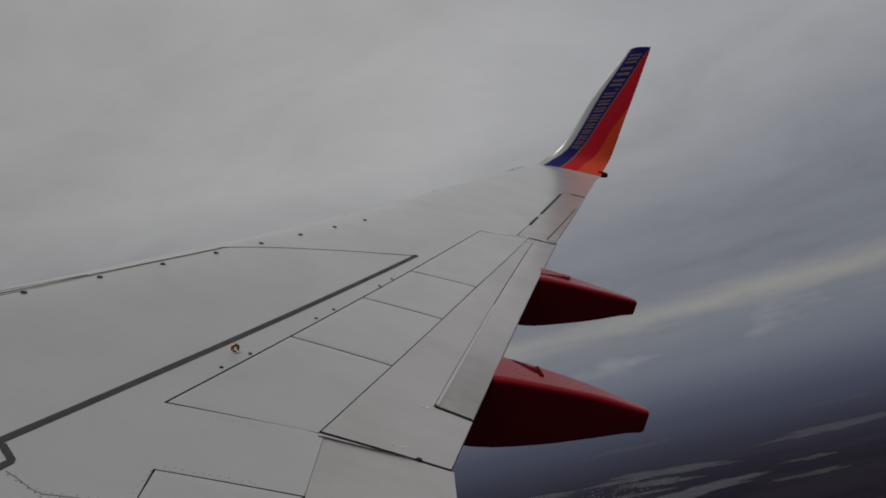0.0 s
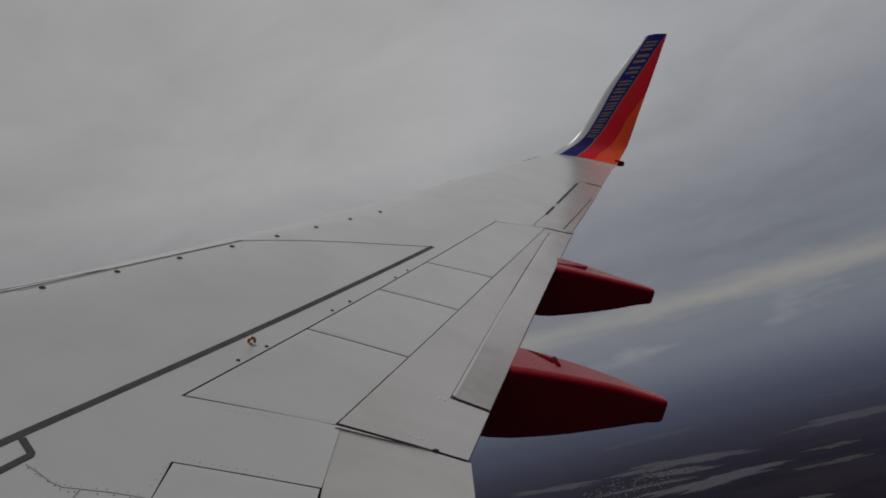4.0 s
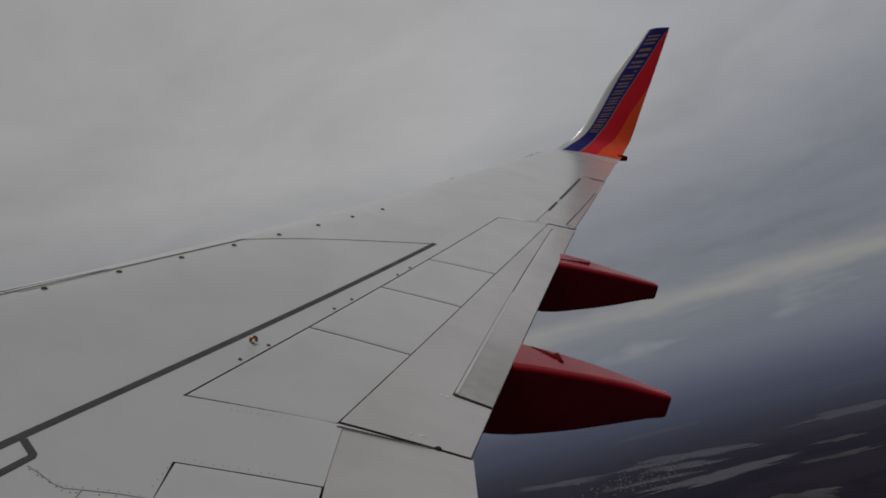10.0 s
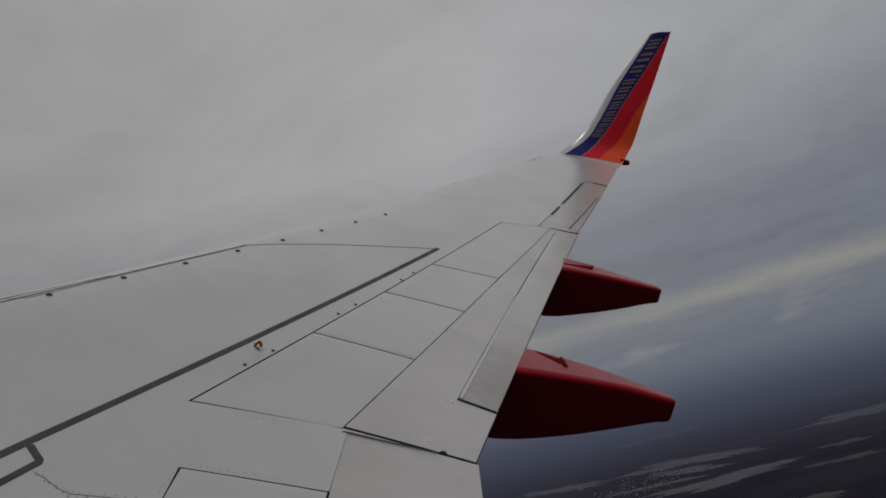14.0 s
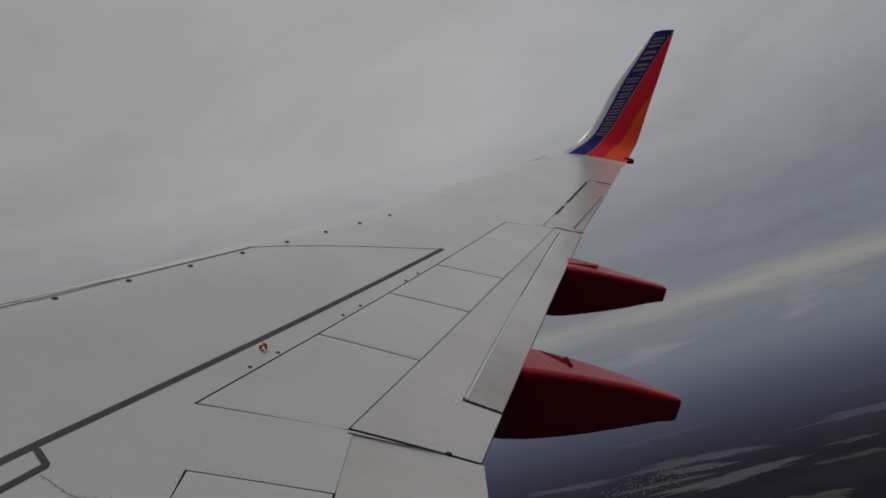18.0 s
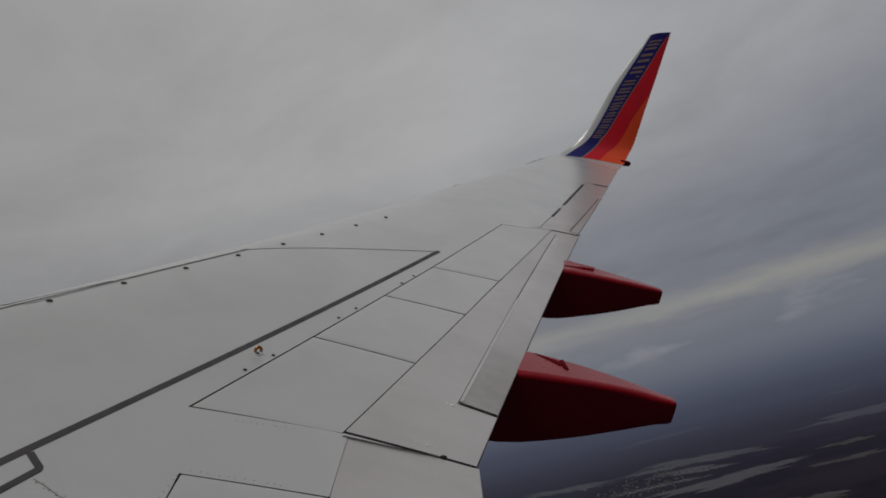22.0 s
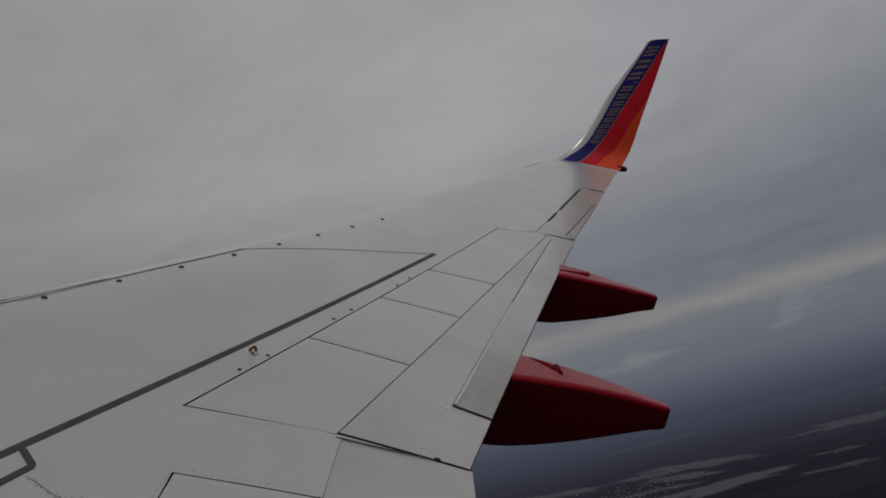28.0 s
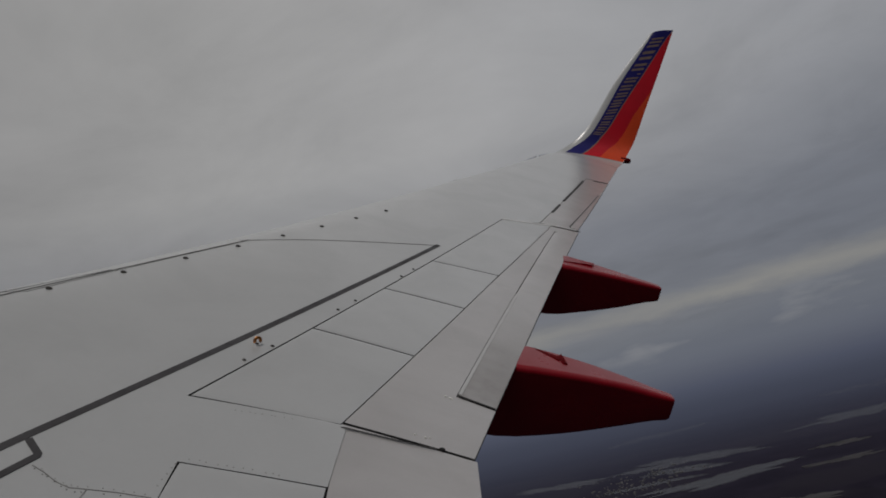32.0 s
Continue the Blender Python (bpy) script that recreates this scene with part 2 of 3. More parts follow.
def ground_material():
    m, k, b = material("winter_woodland_ground")
    co = k.add("ShaderNodeTexCoord").outputs["Object"]
    n1 = k.noise(co, 0.0022, 6.0, 0.6, 0.8)
    n2 = k.noise(co, 0.011, 6.0, 0.65, 0.3)
    n3 = k.noise(co, 0.12, 4.0, 0.65)
    c = k.ramp(n1, [(0.34, (0.014, 0.012, 0.018)), (0.5, (0.021, 0.018, 0.026)), (0.66, (0.036, 0.031, 0.039))])
    c = k.mix(0.8, c, k.ramp(n2, [(0.35, g(0.55)), (0.52, g(1.0)), (0.7, g(1.6))]), "MULTIPLY")
    c = k.mix(0.6, c, k.ramp(n3, [(0.3, g(0.5)), (0.7, g(1.5))]), "MULTIPLY")
    # bare fields, lighter squares among the woods
    cell = k.add("ShaderNodeTexVoronoi")
    cell.inputs["Scale"].default_value = 0.0075
    k.link(co, cell.inputs["Vector"])
    bare = k.math("MULTIPLY", k.ramp(cell.outputs["Color"], [(0.62, g(0.0)), (0.66, g(1.0))]), k.ramp(n1, [(0.45, g(0.0)), (0.55, g(0.8))]))
    c = k.mix(bare, c, (0.032, 0.029, 0.034))
    k.link(c, b.inputs["Base Color"])
    b.inputs["Roughness"].default_value = 0.95
    b.inputs["Specular IOR Level"].default_value = 0.0
    return fade_as_haze(m, k, b, 0.10, 0.90)


def water_material():
    m, k, b = material("grey_lake_water")
    co = k.add("ShaderNodeTexCoord").outputs["Object"]
    c = k.ramp(k.noise(co, 0.02, 4.0, 0.6), [(0.35, (0.030, 0.031, 0.036)), (0.7, (0.056, 0.055, 0.058))])
    k.link(c, b.inputs["Base Color"])
    b.inputs["Roughness"].default_value = 0.22
    b.inputs["Specular IOR Level"].default_value = 0.06
    return fade_as_haze(m, k, b, 0.06, 0.84)


GROUND, WATER = ground_material(), water_material()
PALE = paint("pale_bare_soil", (0.045, 0.041, 0.045), 0.9, 0.0, 0.25, 0.02)
ROOFS = paint("pale_weathered_roofs", (0.14, 0.137, 0.14), 0.8, 0.0, 0.2, 0.05)
HULL = paint("plain_dark_blue_hull_paint", (0.018, 0.022, 0.085), 0.4, 0.2, 0.05, 0.8)

# ---------------------------------------------------------------- building helpers


def mesh_object(name, verts, faces, mat, smooth=True):
    me = bpy.data.meshes.new(name)
    me.from_pydata([tuple(v) for v in verts], [], faces)
    bm = bmesh.new()
    bm.from_mesh(me)
    bmesh.ops.recalc_face_normals(bm, faces=bm.faces)
    bm.to_mesh(me)
    bm.free()
    if smooth:
        me.polygons.foreach_set("use_smooth", [True] * len(me.polygons))
    me.materials.append(mat)
    return new(name, me)


def part(name, verts, faces, mat, parent, label="", smooth=True, sharp=True, rim=()):
    """One mesh under a thing or under a part of it. rim: faces that take the dark sealant of a joint."""
    ob = mesh_object(name, verts, faces, mat, smooth)
    if rim:
        ob.data.materials.append(SEAL_AND_SHADE)
        for i in rim:
            ob.data.polygons[i].material_index = 1
    if smooth and sharp:
        ob.data.set_sharp_from_angle(angle=radians(38))
    ob.parent = parent
    if label:
        tagged(ob, label)
    return ob


def thing(name, label, category, group="", kind="", m=None):
    ob = new(name)
    ob.empty_display_size = 0.3
    ob.matrix_basis = ATT if m is None else m
    return tagged(ob, label, category, group, kind)


# the wing's form: straight swept leading edge, linear taper, dihedral with flight bending, rounded upper surface
SWEEP, DIHEDRAL, BEND = math.tan(radians(28.291)), 0.0834, 0.0034
CK, CT, XK, XT = 3.861, 1.214, 5.899, 17.15


def chord(x):
    return CK + (CT - CK) * (x - XK) / (XT - XK)


def hump(e, t=0.11):
    e = min(max(e, 0.0), 1.0)
    return 5 * t * (0.2969 * math.sqrt(e) - 0.1260 * e - 0.3516 * e * e + 0.2843 * e ** 3 - 0.1036 * e ** 4)


def ruler(x):
    return DIHEDRAL * x + BEND * x * x


def frac(x, y):
    return (-SWEEP * x - y) / chord(x)


def lerp_table(table, x):
    if x <= table[0][0]:
        return table[0][1]
    for (a, va), (b, vb) in zip(table, table[1:]):
        if x <= b:
            return va + (vb - va) * (x - a) / (b - a)
    return table[-1][1]


def droop(x, e):
    """The nose of the section falls away ahead of the slat's rear edge, most of all inboard."""
    return 0.026 * max(0.0, 1 - e / 0.15) ** 1.5 * lerp_table([(7.0, 1.2), (9.5, 1.0), (13.5, 0.0)], x)


def top(x, e, dz=0.0):
    c = chord(x)
    return Vector((x, -SWEEP * x - e * c, ruler(x) + c * (hump(e) - droop(x, e)) + dz))


TRAIL = [(5.95, 1.0), (11.6, 0.951), (11.75, 0.943), (15.1, 0.969), (17.2, 0.99)]


def trail(x):
    """Trailing edge as a share of the chord."""
    return frac(x, -7.07) if x < 5.95 else lerp_table(TRAIL, x)


def steps(a, b, n):
    return [a + (b - a) * i / n for i in range(n + 1)]


def shell(name, grid, thick, mat, parent, label, sealed=True):
    """A curved plate from a grid of points, with real thickness; its cut edges carry dark sealant."""
    rows, cols = len(grid), len(grid[0])
    verts = [p for row in grid for p in row]
    low = len(verts)
    verts += [p - Vector((0, 0, thick)) for p in verts]
    faces, rim = [], []
    for i in range(rows - 1):
        for j in range(cols - 1):
            k = i * cols + j
            faces.append((k, k + 1, k + cols + 1, k + cols))
            faces.append((low + k, low + k + cols, low + k + cols + 1, low + k + 1))
    ring = [j for j in range(cols)] + [i * cols + cols - 1 for i in range(1, rows)] + \
           [(rows - 1) * cols + j for j in range(cols - 2, -1, -1)] + [i * cols for i in range(rows - 2, 0, -1)]
    for q in range(len(ring)):
        a, b = ring[q], ring[(q + 1) % len(ring)]
        rim.append(len(faces))
        faces.append((a, b, low + b, low + a))
    return part(name, verts, faces, mat, parent, label, rim=rim if sealed else ())


def sheet(name, xs, front, back, n, mat, parent, label="", thick=0.02, dz=0.0, lip=0.002, round_front=0.0, easing=False, skew=None, sealed=True):
    """A curved skin over the stations xs, between two lines given as shares of the chord, with rolled edges and real thickness."""
    nose = [0.0, 0.012] + steps(0.06, 0.94, n) + [0.988, 1.0]
    if easing:
        nose = [(1 - math.cos(math.pi * i / (2 * n))) for i in range(n + 1)]
    rows, cols = len(xs), len(nose)
    grid = []
    for i, x in enumerate(xs):
        a, b = front(x), back(x)
        row = []
        for j, v in enumerate(nose):
            e = a + (b - a) * v
            p = top(x + (skew(x, e) if skew else 0.0), e, dz)
            if j in (0, cols - 1) or i in (0, rows - 1):
                p.z -= lip
            if round_front and v < 0.25:
                p.z -= round_front * (1 - v / 0.25) ** 2
            row.append(p)
        grid.append(row)
    return shell(name, grid, thick, mat, parent, label, sealed)


def quad_panel(name, c, n, m, mat, parent, label="", gap=0.006, thick=0.02, dz=0.0, lip=0.002, side=None):
    """A skin panel between four corners (x, share of chord): inner front, outer front, outer back, inner back."""
    us = [0.0, 0.008] + steps(0.04, 0.96, n) + [0.992, 1.0]
    vs = [0.0, 0.012] + steps(0.06, 0.94, m) + [0.988, 1.0]
    gu = (side or gap) / (c[1][0] - c[0][0])
    gv = gap / ((c[3][1] - c[0][1]) * chord(c[0][0]))
    grid = []
    for i, u in enumerate(us):
        row = []
        for j, v in enumerate(vs):
            uu, vv = gu + u * (1 - 2 * gu), gv + v * (1 - 2 * gv)
            x = (c[0][0] * (1 - uu) + c[1][0] * uu) * (1 - vv) + (c[3][0] * (1 - uu) + c[2][0] * uu) * vv
            e = (c[0][1] * (1 - uu) + c[1][1] * uu) * (1 - vv) + (c[3][1] * (1 - uu) + c[2][1] * uu) * vv
            edge = i in (0, len(us) - 1) or j in (0, len(vs) - 1)
            row.append(top(x, e, dz - (lip if edge else 0)))
        grid.append(row)
    return shell(name, grid, thick, mat, parent, label)


def strip(name, line, width, mat, parent, label="", dz=0.003, step=0.25, deep=0.004):
    """A narrow band laid along a line of (x, share of chord) on the skin."""
    pts = []
    for (xa, ea), (xb, eb) in zip(line, line[1:]):
        n = max(1, int(abs(xb - xa) / step))
        pts += [(xa + (xb - xa) * i / n, ea + (eb - ea) * i / n) for i in range(n)]
    pts.append(line[-1])
    mid = [top(*p) for p in pts]
    verts, faces = [], []
    for i, (p, q) in enumerate(zip(mid, pts)):
        a, b = mid[max(i - 1, 0)], mid[min(i + 1, len(mid) - 1)]
        d = (b - a)
        side = Vector((-d.y, d.x, 0)).normalized() * width / 2
        for s in (1, -1):
            x, y = p.x + side.x * s, p.y + side.y * s
            z = top(x, frac(x, y)).z + dz
            verts += [Vector((x, y, z)), Vector((x, y, z - deep))]
    for i in range(len(mid) - 1):
        k = i * 4
        faces += [(k, k + 4, k + 6, k + 2), (k + 1, k + 3, k + 7, k + 5), (k, k + 1, k + 5, k + 4), (k + 2, k + 6, k + 7, k + 3)]
    faces += [(0, 2, 3, 1), (len(verts) - 4, len(verts) - 3, len(verts) - 1, len(verts) - 2)]
    return part(name, verts, faces, mat, parent, label)


def lathe(name, profile, centre, axis, mat, parent, label="", n=14):
    """A turned shape: (radius, height) pairs round an axis."""
    z = Vector(axis).normalized()
    x = z.orthogonal().normalized()
    y = z.cross(x)
    verts, faces = [], []
    for r, h in profile:
        for i in range(n):
            a = 2 * math.pi * i / n
            verts.append(Vector(centre) + (x * math.cos(a) + y * math.sin(a)) * r + z * h)
    for j in range(len(profile) - 1):
        for i in range(n):
            faces.append((j * n + i, j * n + (i + 1) % n, (j + 1) * n + (i + 1) % n, (j + 1) * n + i))
    faces += [tuple(range(n)), tuple(range((len(profile) - 1) * n, len(profile) * n))]
    return part(name, verts, faces, mat, parent, label)


def loft(name, loops, mat, parent, label="", closed=True):
    """A skin over closed loops of equal length, with end caps."""
    n = len(loops[0])
    verts = [v for lp in loops for v in lp]
    faces = []
    for j in range(len(loops) - 1):
        for i in range(n if closed else n - 1):
            faces.append((j * n + i, j * n + (i + 1) % n, (j + 1) * n + (i + 1) % n, (j + 1) * n + i))
    if closed:
        faces += [tuple(range(n)), tuple(range(len(verts) - n, len(verts)))]
    return part(name, verts, faces, mat, parent, label)


# ---------------------------------------------------------------- ground, lakes, hull


def build_ground():
    r, n = 60000.0, 96
    verts = [Vector((0, 0, GROUND_Z))]
    faces = []
    rings = [60, 200, 500, 1000, 1800, 3000, 5000, 9000, 18000, 32000, r]
    for q in rings:
        for i in range(n):
            a = 2 * math.pi * i / n
            x, y = q * math.cos(a), q * math.sin(a)
            verts.append(Vector((x, y, GROUND_Z)))
    for i in range(n):
        faces.append((0, 1 + i, 1 + (i + 1) % n))
    for j in range(len(rings) - 1):
        for i in range(n):
            a, b = 1 + j * n + i, 1 + j * n + (i + 1) % n
            faces.append((a, b, b + n, a + n))
    ob = mesh_object("ground", verts, faces, GROUND)
    tagged(ob, "dark brown winter woodland and fields far below", "ground", kind="structure")


def lake(cx, cy, length, width, turn, seed, mat=WATER, name="lake", label="grey shallow lake with a ragged shore on dark land", z=0.35, category="lake"):
    """A flat sheet with a torn, indented shore."""
    rng = random.Random(seed)
    off = Vector((rng.uniform(0, 50), rng.uniform(0, 50), seed * 3.1))
    n = 220
    rim = []
    ca, sa = math.cos(radians(turn)), math.sin(radians(turn))
    for i in range(n):
        a = 2 * math.pi * i / n
        d = Vector((math.cos(a), math.sin(a), 0))
        r = 1 + 0.75 * noise.noise(d * 1.1 + off) + 0.42 * noise.noise(d * 3.0 + off) + 0.26 * noise.noise(d * 7.5 + off) + 0.14 * noise.noise(d * 19 + off)
        r = max(r, 0.25)
        u, v = length / 2 * r * d.x, width / 2 * r * d.y
        rim.append((u * ca - v * sa, u * sa + v * ca))
    verts = [Vector((u, v, 0)) for u, v in rim] + [Vector((u * 1.01, v * 1.01, -0.5)) for u, v in rim]
    faces = [tuple(range(n))] + [(i, (i + 1) % n, n + (i + 1) % n, n + i) for i in range(n)]
    ob = mesh_object(name, verts, faces, mat, smooth=False)
    ob.matrix_basis = pose(cx, cy, GROUND_Z + z)
    return tagged(ob, label, category, "lakes below" if category == "lake" else "", "structure")


def build_hull():
    """The plain side of the fuselage that the wing grows from, with the opening that the camera looks out of."""
    ro, ri, cz = 1.90, 1.82, 2.0
    ys = [3.0, 0.0, -3.0, -5.0, -6.06, -6.68, -8.0, -10.0, -13.0, -16.0]
    angles = [-180, -160, -140, -120, -100, -80, -60, -45, -30, -20, -10, 0, 2, 20, 30, 45, 60, 80, 100, 120, 140, 160]
    n = len(angles)
    verts, faces = [], []
    for r in (ro, ri):
        for y in ys:
            for a in angles:
                verts.append(Vector((r * math.cos(radians(a)), y, cz + r * math.sin(radians(a)))))
    size = n * len(ys)
    for j in range(len(ys) - 1):
        for i in range(n):
            i2 = (i + 1) % n
            hole = ys[j] == -6.06 and angles[i] in (2,)
            a, b, c, d = j * n + i, j * n + i2, (j + 1) * n + i2, (j + 1) * n + i
            if hole:
                for p, q in ((a, b), (b, c), (c, d), (d, a)):
                    faces.append((p, q, q + size, p + size))
            else:
                faces += [(a, b, c, d), (a + size, d + size, c + size, b + size)]
    for j in (0, len(ys) - 1):
        for i in range(n):
            a, b = j * n + i, j * n + (i + 1) % n
            faces.append((a, b, b + size, a + size))
    faces += [tuple(range(n)), tuple((len(ys) - 1) * n + i for i in range(n))]
    ob = mesh_object("fuselage_wall", verts, faces, HULL)
    ob.matrix_basis = ATT
    ob.data.set_sharp_from_angle(angle=radians(40))
    tagged(ob, "plain dark blue fuselage side that carries the wing", "fuselage", kind="structure")


build_ground()
build_hull()
lake(1372, -370, 250, 130, -86, 1)
lake(1903, -440, 360, 170, -145, 2)
lake(1700, -370, 210, 70, -140, 3)
lake(1560, -255, 150, 60, -110, 4)
lake(2060, -900, 330, 230, -82, 5)
lake(3500, -1640, 330, 420, -120, 6)
lake(3560, -720, 330, 420, -110, 7)
lake(2041, -152, 330, 110, -150, 8)
lake(1180, -40, 180, 120, -70, 12)
FIELD = "pale bare soil of a cleared field"
lake(1250, -500, 90, 45, 80, 9, PALE, "cleared_field", FIELD, 0.2, "field")
lake(1480, -600, 70, 60, 60, 10, PALE, "cleared_field", FIELD, 0.2, "field")
lake(960, -330, 110, 60, 20, 11, PALE, "cleared_field", FIELD, 0.2, "field")


def build_town():
    """Scattered pale roofs between the lakes, too far off to count."""
    rng = random.Random(11)
    verts, faces = [], []
    for _ in range(110):
        u = rng.gauss(0, 1)
        x, y = 1640 + 70 * u + rng.gauss(0, 90), -285 - 45 * u + rng.gauss(0, 45)
        w, d, h = rng.uniform(1.5, 3), rng.uniform(2, 5), rng.uniform(1.0, 1.8)
        k = len(verts)
        for dz in (0, h):
            for sx, sy in ((-1, -1), (1, -1), (1, 1), (-1, 1)):
                verts.append(Vector((x + sx * w / 2, y + sy * d / 2, GROUND_Z + dz)))
        ridge = [Vector((x, y - d / 2, GROUND_Z + h + 0.6)), Vector((x, y + d / 2, GROUND_Z + h + 0.6))]
        verts += ridge
        faces += [(k, k + 1, k + 5, k + 4), (k + 1, k + 2, k + 6, k + 5), (k + 2, k + 3, k + 7, k + 6), (k + 3, k, k + 4, k + 7),
                  (k + 4, k + 8, k + 9, k + 7), (k + 5, k + 6, k + 9, k + 8), (k + 4, k + 5, k + 8), (k + 6, k + 7, k + 9)]
    ob = mesh_object("distant_houses", verts, faces, ROOFS, smooth=False)
    tagged(ob, "scattered pale roofs of a distant town between lakes", "houses", kind="stuff")


build_town()

# ---------------------------------------------------------------- the wing
wing = thing("airliner_wing", "white swept airliner wing with retracted flaps and painted winglet", "wing")

# added inner box, its near-black colour puts shade on the floor of the gaps
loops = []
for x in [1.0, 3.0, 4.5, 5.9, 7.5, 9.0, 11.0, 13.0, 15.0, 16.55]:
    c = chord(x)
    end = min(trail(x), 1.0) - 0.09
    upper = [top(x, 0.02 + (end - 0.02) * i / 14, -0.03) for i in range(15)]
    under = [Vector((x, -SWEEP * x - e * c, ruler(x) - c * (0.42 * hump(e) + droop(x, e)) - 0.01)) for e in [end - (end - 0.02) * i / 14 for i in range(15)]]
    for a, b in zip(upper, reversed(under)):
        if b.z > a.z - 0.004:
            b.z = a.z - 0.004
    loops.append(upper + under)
loft("wing_box", loops, SEAL_AND_SHADE, wing, "added near-black inner box that shades the wing's gaps")

loops = []
for x in [1.0, 3.0, 4.5, 5.9, 7.5, 9.0, 11.0, 13.0, 15.0, 16.6]:
    c = chord(x)
    end = min(trail(x), 1.0) - 0.06
    es = [0.0 + end * (1 - math.cos(math.pi * i / 28)) for i in range(15)]
    a = [Vector((x, -SWEEP * x - e * c, ruler(x) - c * (0.45 * hump(e) + droop(x, e)) - 0.012)) for e in es]
    loops.append(a + [p - Vector((0, 0, 0.012)) for p in reversed(a)])
loft("lower_skin", loops, WHITE, wing, "white lower wing skin")

def skin_front(x):
    return lerp_table([(1.9, 0.138), (6.8, 0.138), (8.70, 0.156), (16.6, 0.156)], x)


def aft_back(x):
    return frac(x, -5.602 if x < 5.2365 else -6.292) if not 5.2365 < x < 5.332 else frac(x, -5.602 - 0.69 * (x - 5.2365) / 0.0955)


def aft_skew(x, e):
    """The edge against the first spoiler runs slightly outboard as it goes aft."""
    return 0.0 if x < 5.34 else 0.10 * (x - 5.34) / 0.486 * min(max((e - 0.607) / 0.185, 0.0), 1.0)


sheet("upper_skin", steps(1.05, 16.6, 51), skin_front, lambda x: 0.6035, 24, WHITE, wing, "smooth glossy white upper wing skin", lip=0.0)
sheet("nose_skin", steps(8.715, 16.59, 26), lambda x: 0.0295, lambda x: 0.156, 8, WHITE, wing, "white skin behind the leading edge", lip=0.0)
sheet("fixed_panel", [1.05, 1.9, 2.8, 3.7, 4.5, 5.0, 5.236, 5.284, 5.333, 5.5, 5.68, 5.826], lambda x: 0.6035, aft_back, 10, WHITE, wing, "white fixed panel ahead of the inboard flap",
      lip=0.0, skew=aft_skew)
sheet("fixed_panel", [11.331, 11.47, 11.61, 12.2, 12.8, 13.4, 14.0, 14.5, 14.985, 15.06, 15.13, 15.5, 16.0, 16.3, 16.6], lambda x: 0.6035,
      lambda x: lerp_table([(11.33, 0.606), (11.61, 0.757), (14.985, 0.757), (15.13, 0.966), (16.6, 0.985)], x), 12, WHITE, wing, "white fixed panel out to the wing tip", lip=0.0, sealed=False)
strip("slat_gap", [(1.05, 0.140), (6.8, 0.139), (7.9, 0.146), (8.71, 0.156)], 0.0075, SEAM, wing, "dark gap behind the slat", dz=0.006)
for a, b, e in ((1.05, 6.775, 0.134), (6.785, 8.70, 0.15)):
    sheet("slat", steps(a, b, 10), lambda x: 0.0, lambda x, e=e: e, 12, WHITE, wing, "white slat along the leading edge", dz=0.004, easing=True)
for a, b in ((8.715, 12.19), (12.20, 16.58)):
    sheet("leading_edge", steps(a, b, 10), lambda x: 0.0, lambda x: 0.029, 6, BARE, wing, "polished metal leading edge", easing=True, lip=0.001)

# spoilers
HINGE, SHUT = 0.6054, 0.8045
for xa, xb, xc, xd, e in ((5.835, 7.072, 7.052, 5.93, 0.8045), (7.072, 8.169, 8.197, 7.052, 0.8045), (8.169, 9.176, 9.272, 8.197, 0.8045), (9.176, 11.329, 11.632, 9.272, 0.817)):
    quad_panel("spoiler", [(xa, HINGE), (xb, HINGE), (xc, e), (xd, SHUT)], 6, 6, PANEL, wing, "white spoiler panel lying flush", gap=0.003, side=0.007)
quad_panel("spoiler", [(3.6, frac(3.6, -5.606)), (5.239, frac(5.239, -5.606)), (5.334, frac(5.334, -6.292)), (3.6, frac(3.6, -6.292))], 6, 6, PANEL, wing,
           "white inboard spoiler panel lying flush", side=0.008, gap=0.007)
quad_panel("fixed_panel", [(1.05, frac(1.05, -5.606)), (3.598, frac(3.598, -5.606)), (3.598, frac(3.598, -6.292)), (1.05, frac(1.05, -6.292))], 4, 4, WHITE, wing)


# flaps
def seam_line(x):
    return 0.922 + (0.850 - 0.922) * (x - 6.637) / (11.42 - 6.637)


def fore_back(x):
    if x <= 6.6:
        return trail(x)
    if x < 6.637:
        return trail(6.6) + (0.919 - trail(6.6)) * (x - 6.6) / 0.037
    return seam_line(x) - 0.0017 if x < 11.415 else trail(x)


sheet("outboard_flap", [5.968, 6.2, 6.4, 6.6, 6.637, 7.2, 7.8, 8.4, 9.0, 9.6, 10.2, 10.8, 11.2, 11.41, 11.418, 11.50, 11.602],
      lambda x: lerp_table([(5.96, 0.8052), (9.3, 0.8052), (11.65, 0.8172)], x), fore_back, 8, FLAP, wing, "light grey retracted outboard flap", dz=-0.003, thick=0.03,
      skew=lambda x, e: 0.75 * (e - 0.757) * min(max((x - 11.0) / 0.6, 0.0), 1.0))
sheet("aft_flap", [6.648, 6.9, 7.4, 7.9, 8.4, 9.0, 9.6, 10.2, 10.8, 11.2, 11.405], lambda x: seam_line(x) + 0.0002, trail, 8, FLAP_AFT, wing,
      "light grey aft flap segment", dz=0.002, thick=0.03, round_front=0.008,
      skew=lambda x, e: 0.75 * (e - 0.757) * min(max((x - 11.0) / 0.6, 0.0), 1.0) - 0.034 * (e - 0.922) / 0.075 * max(0.0, 1 - (x - 6.648) / 0.3))
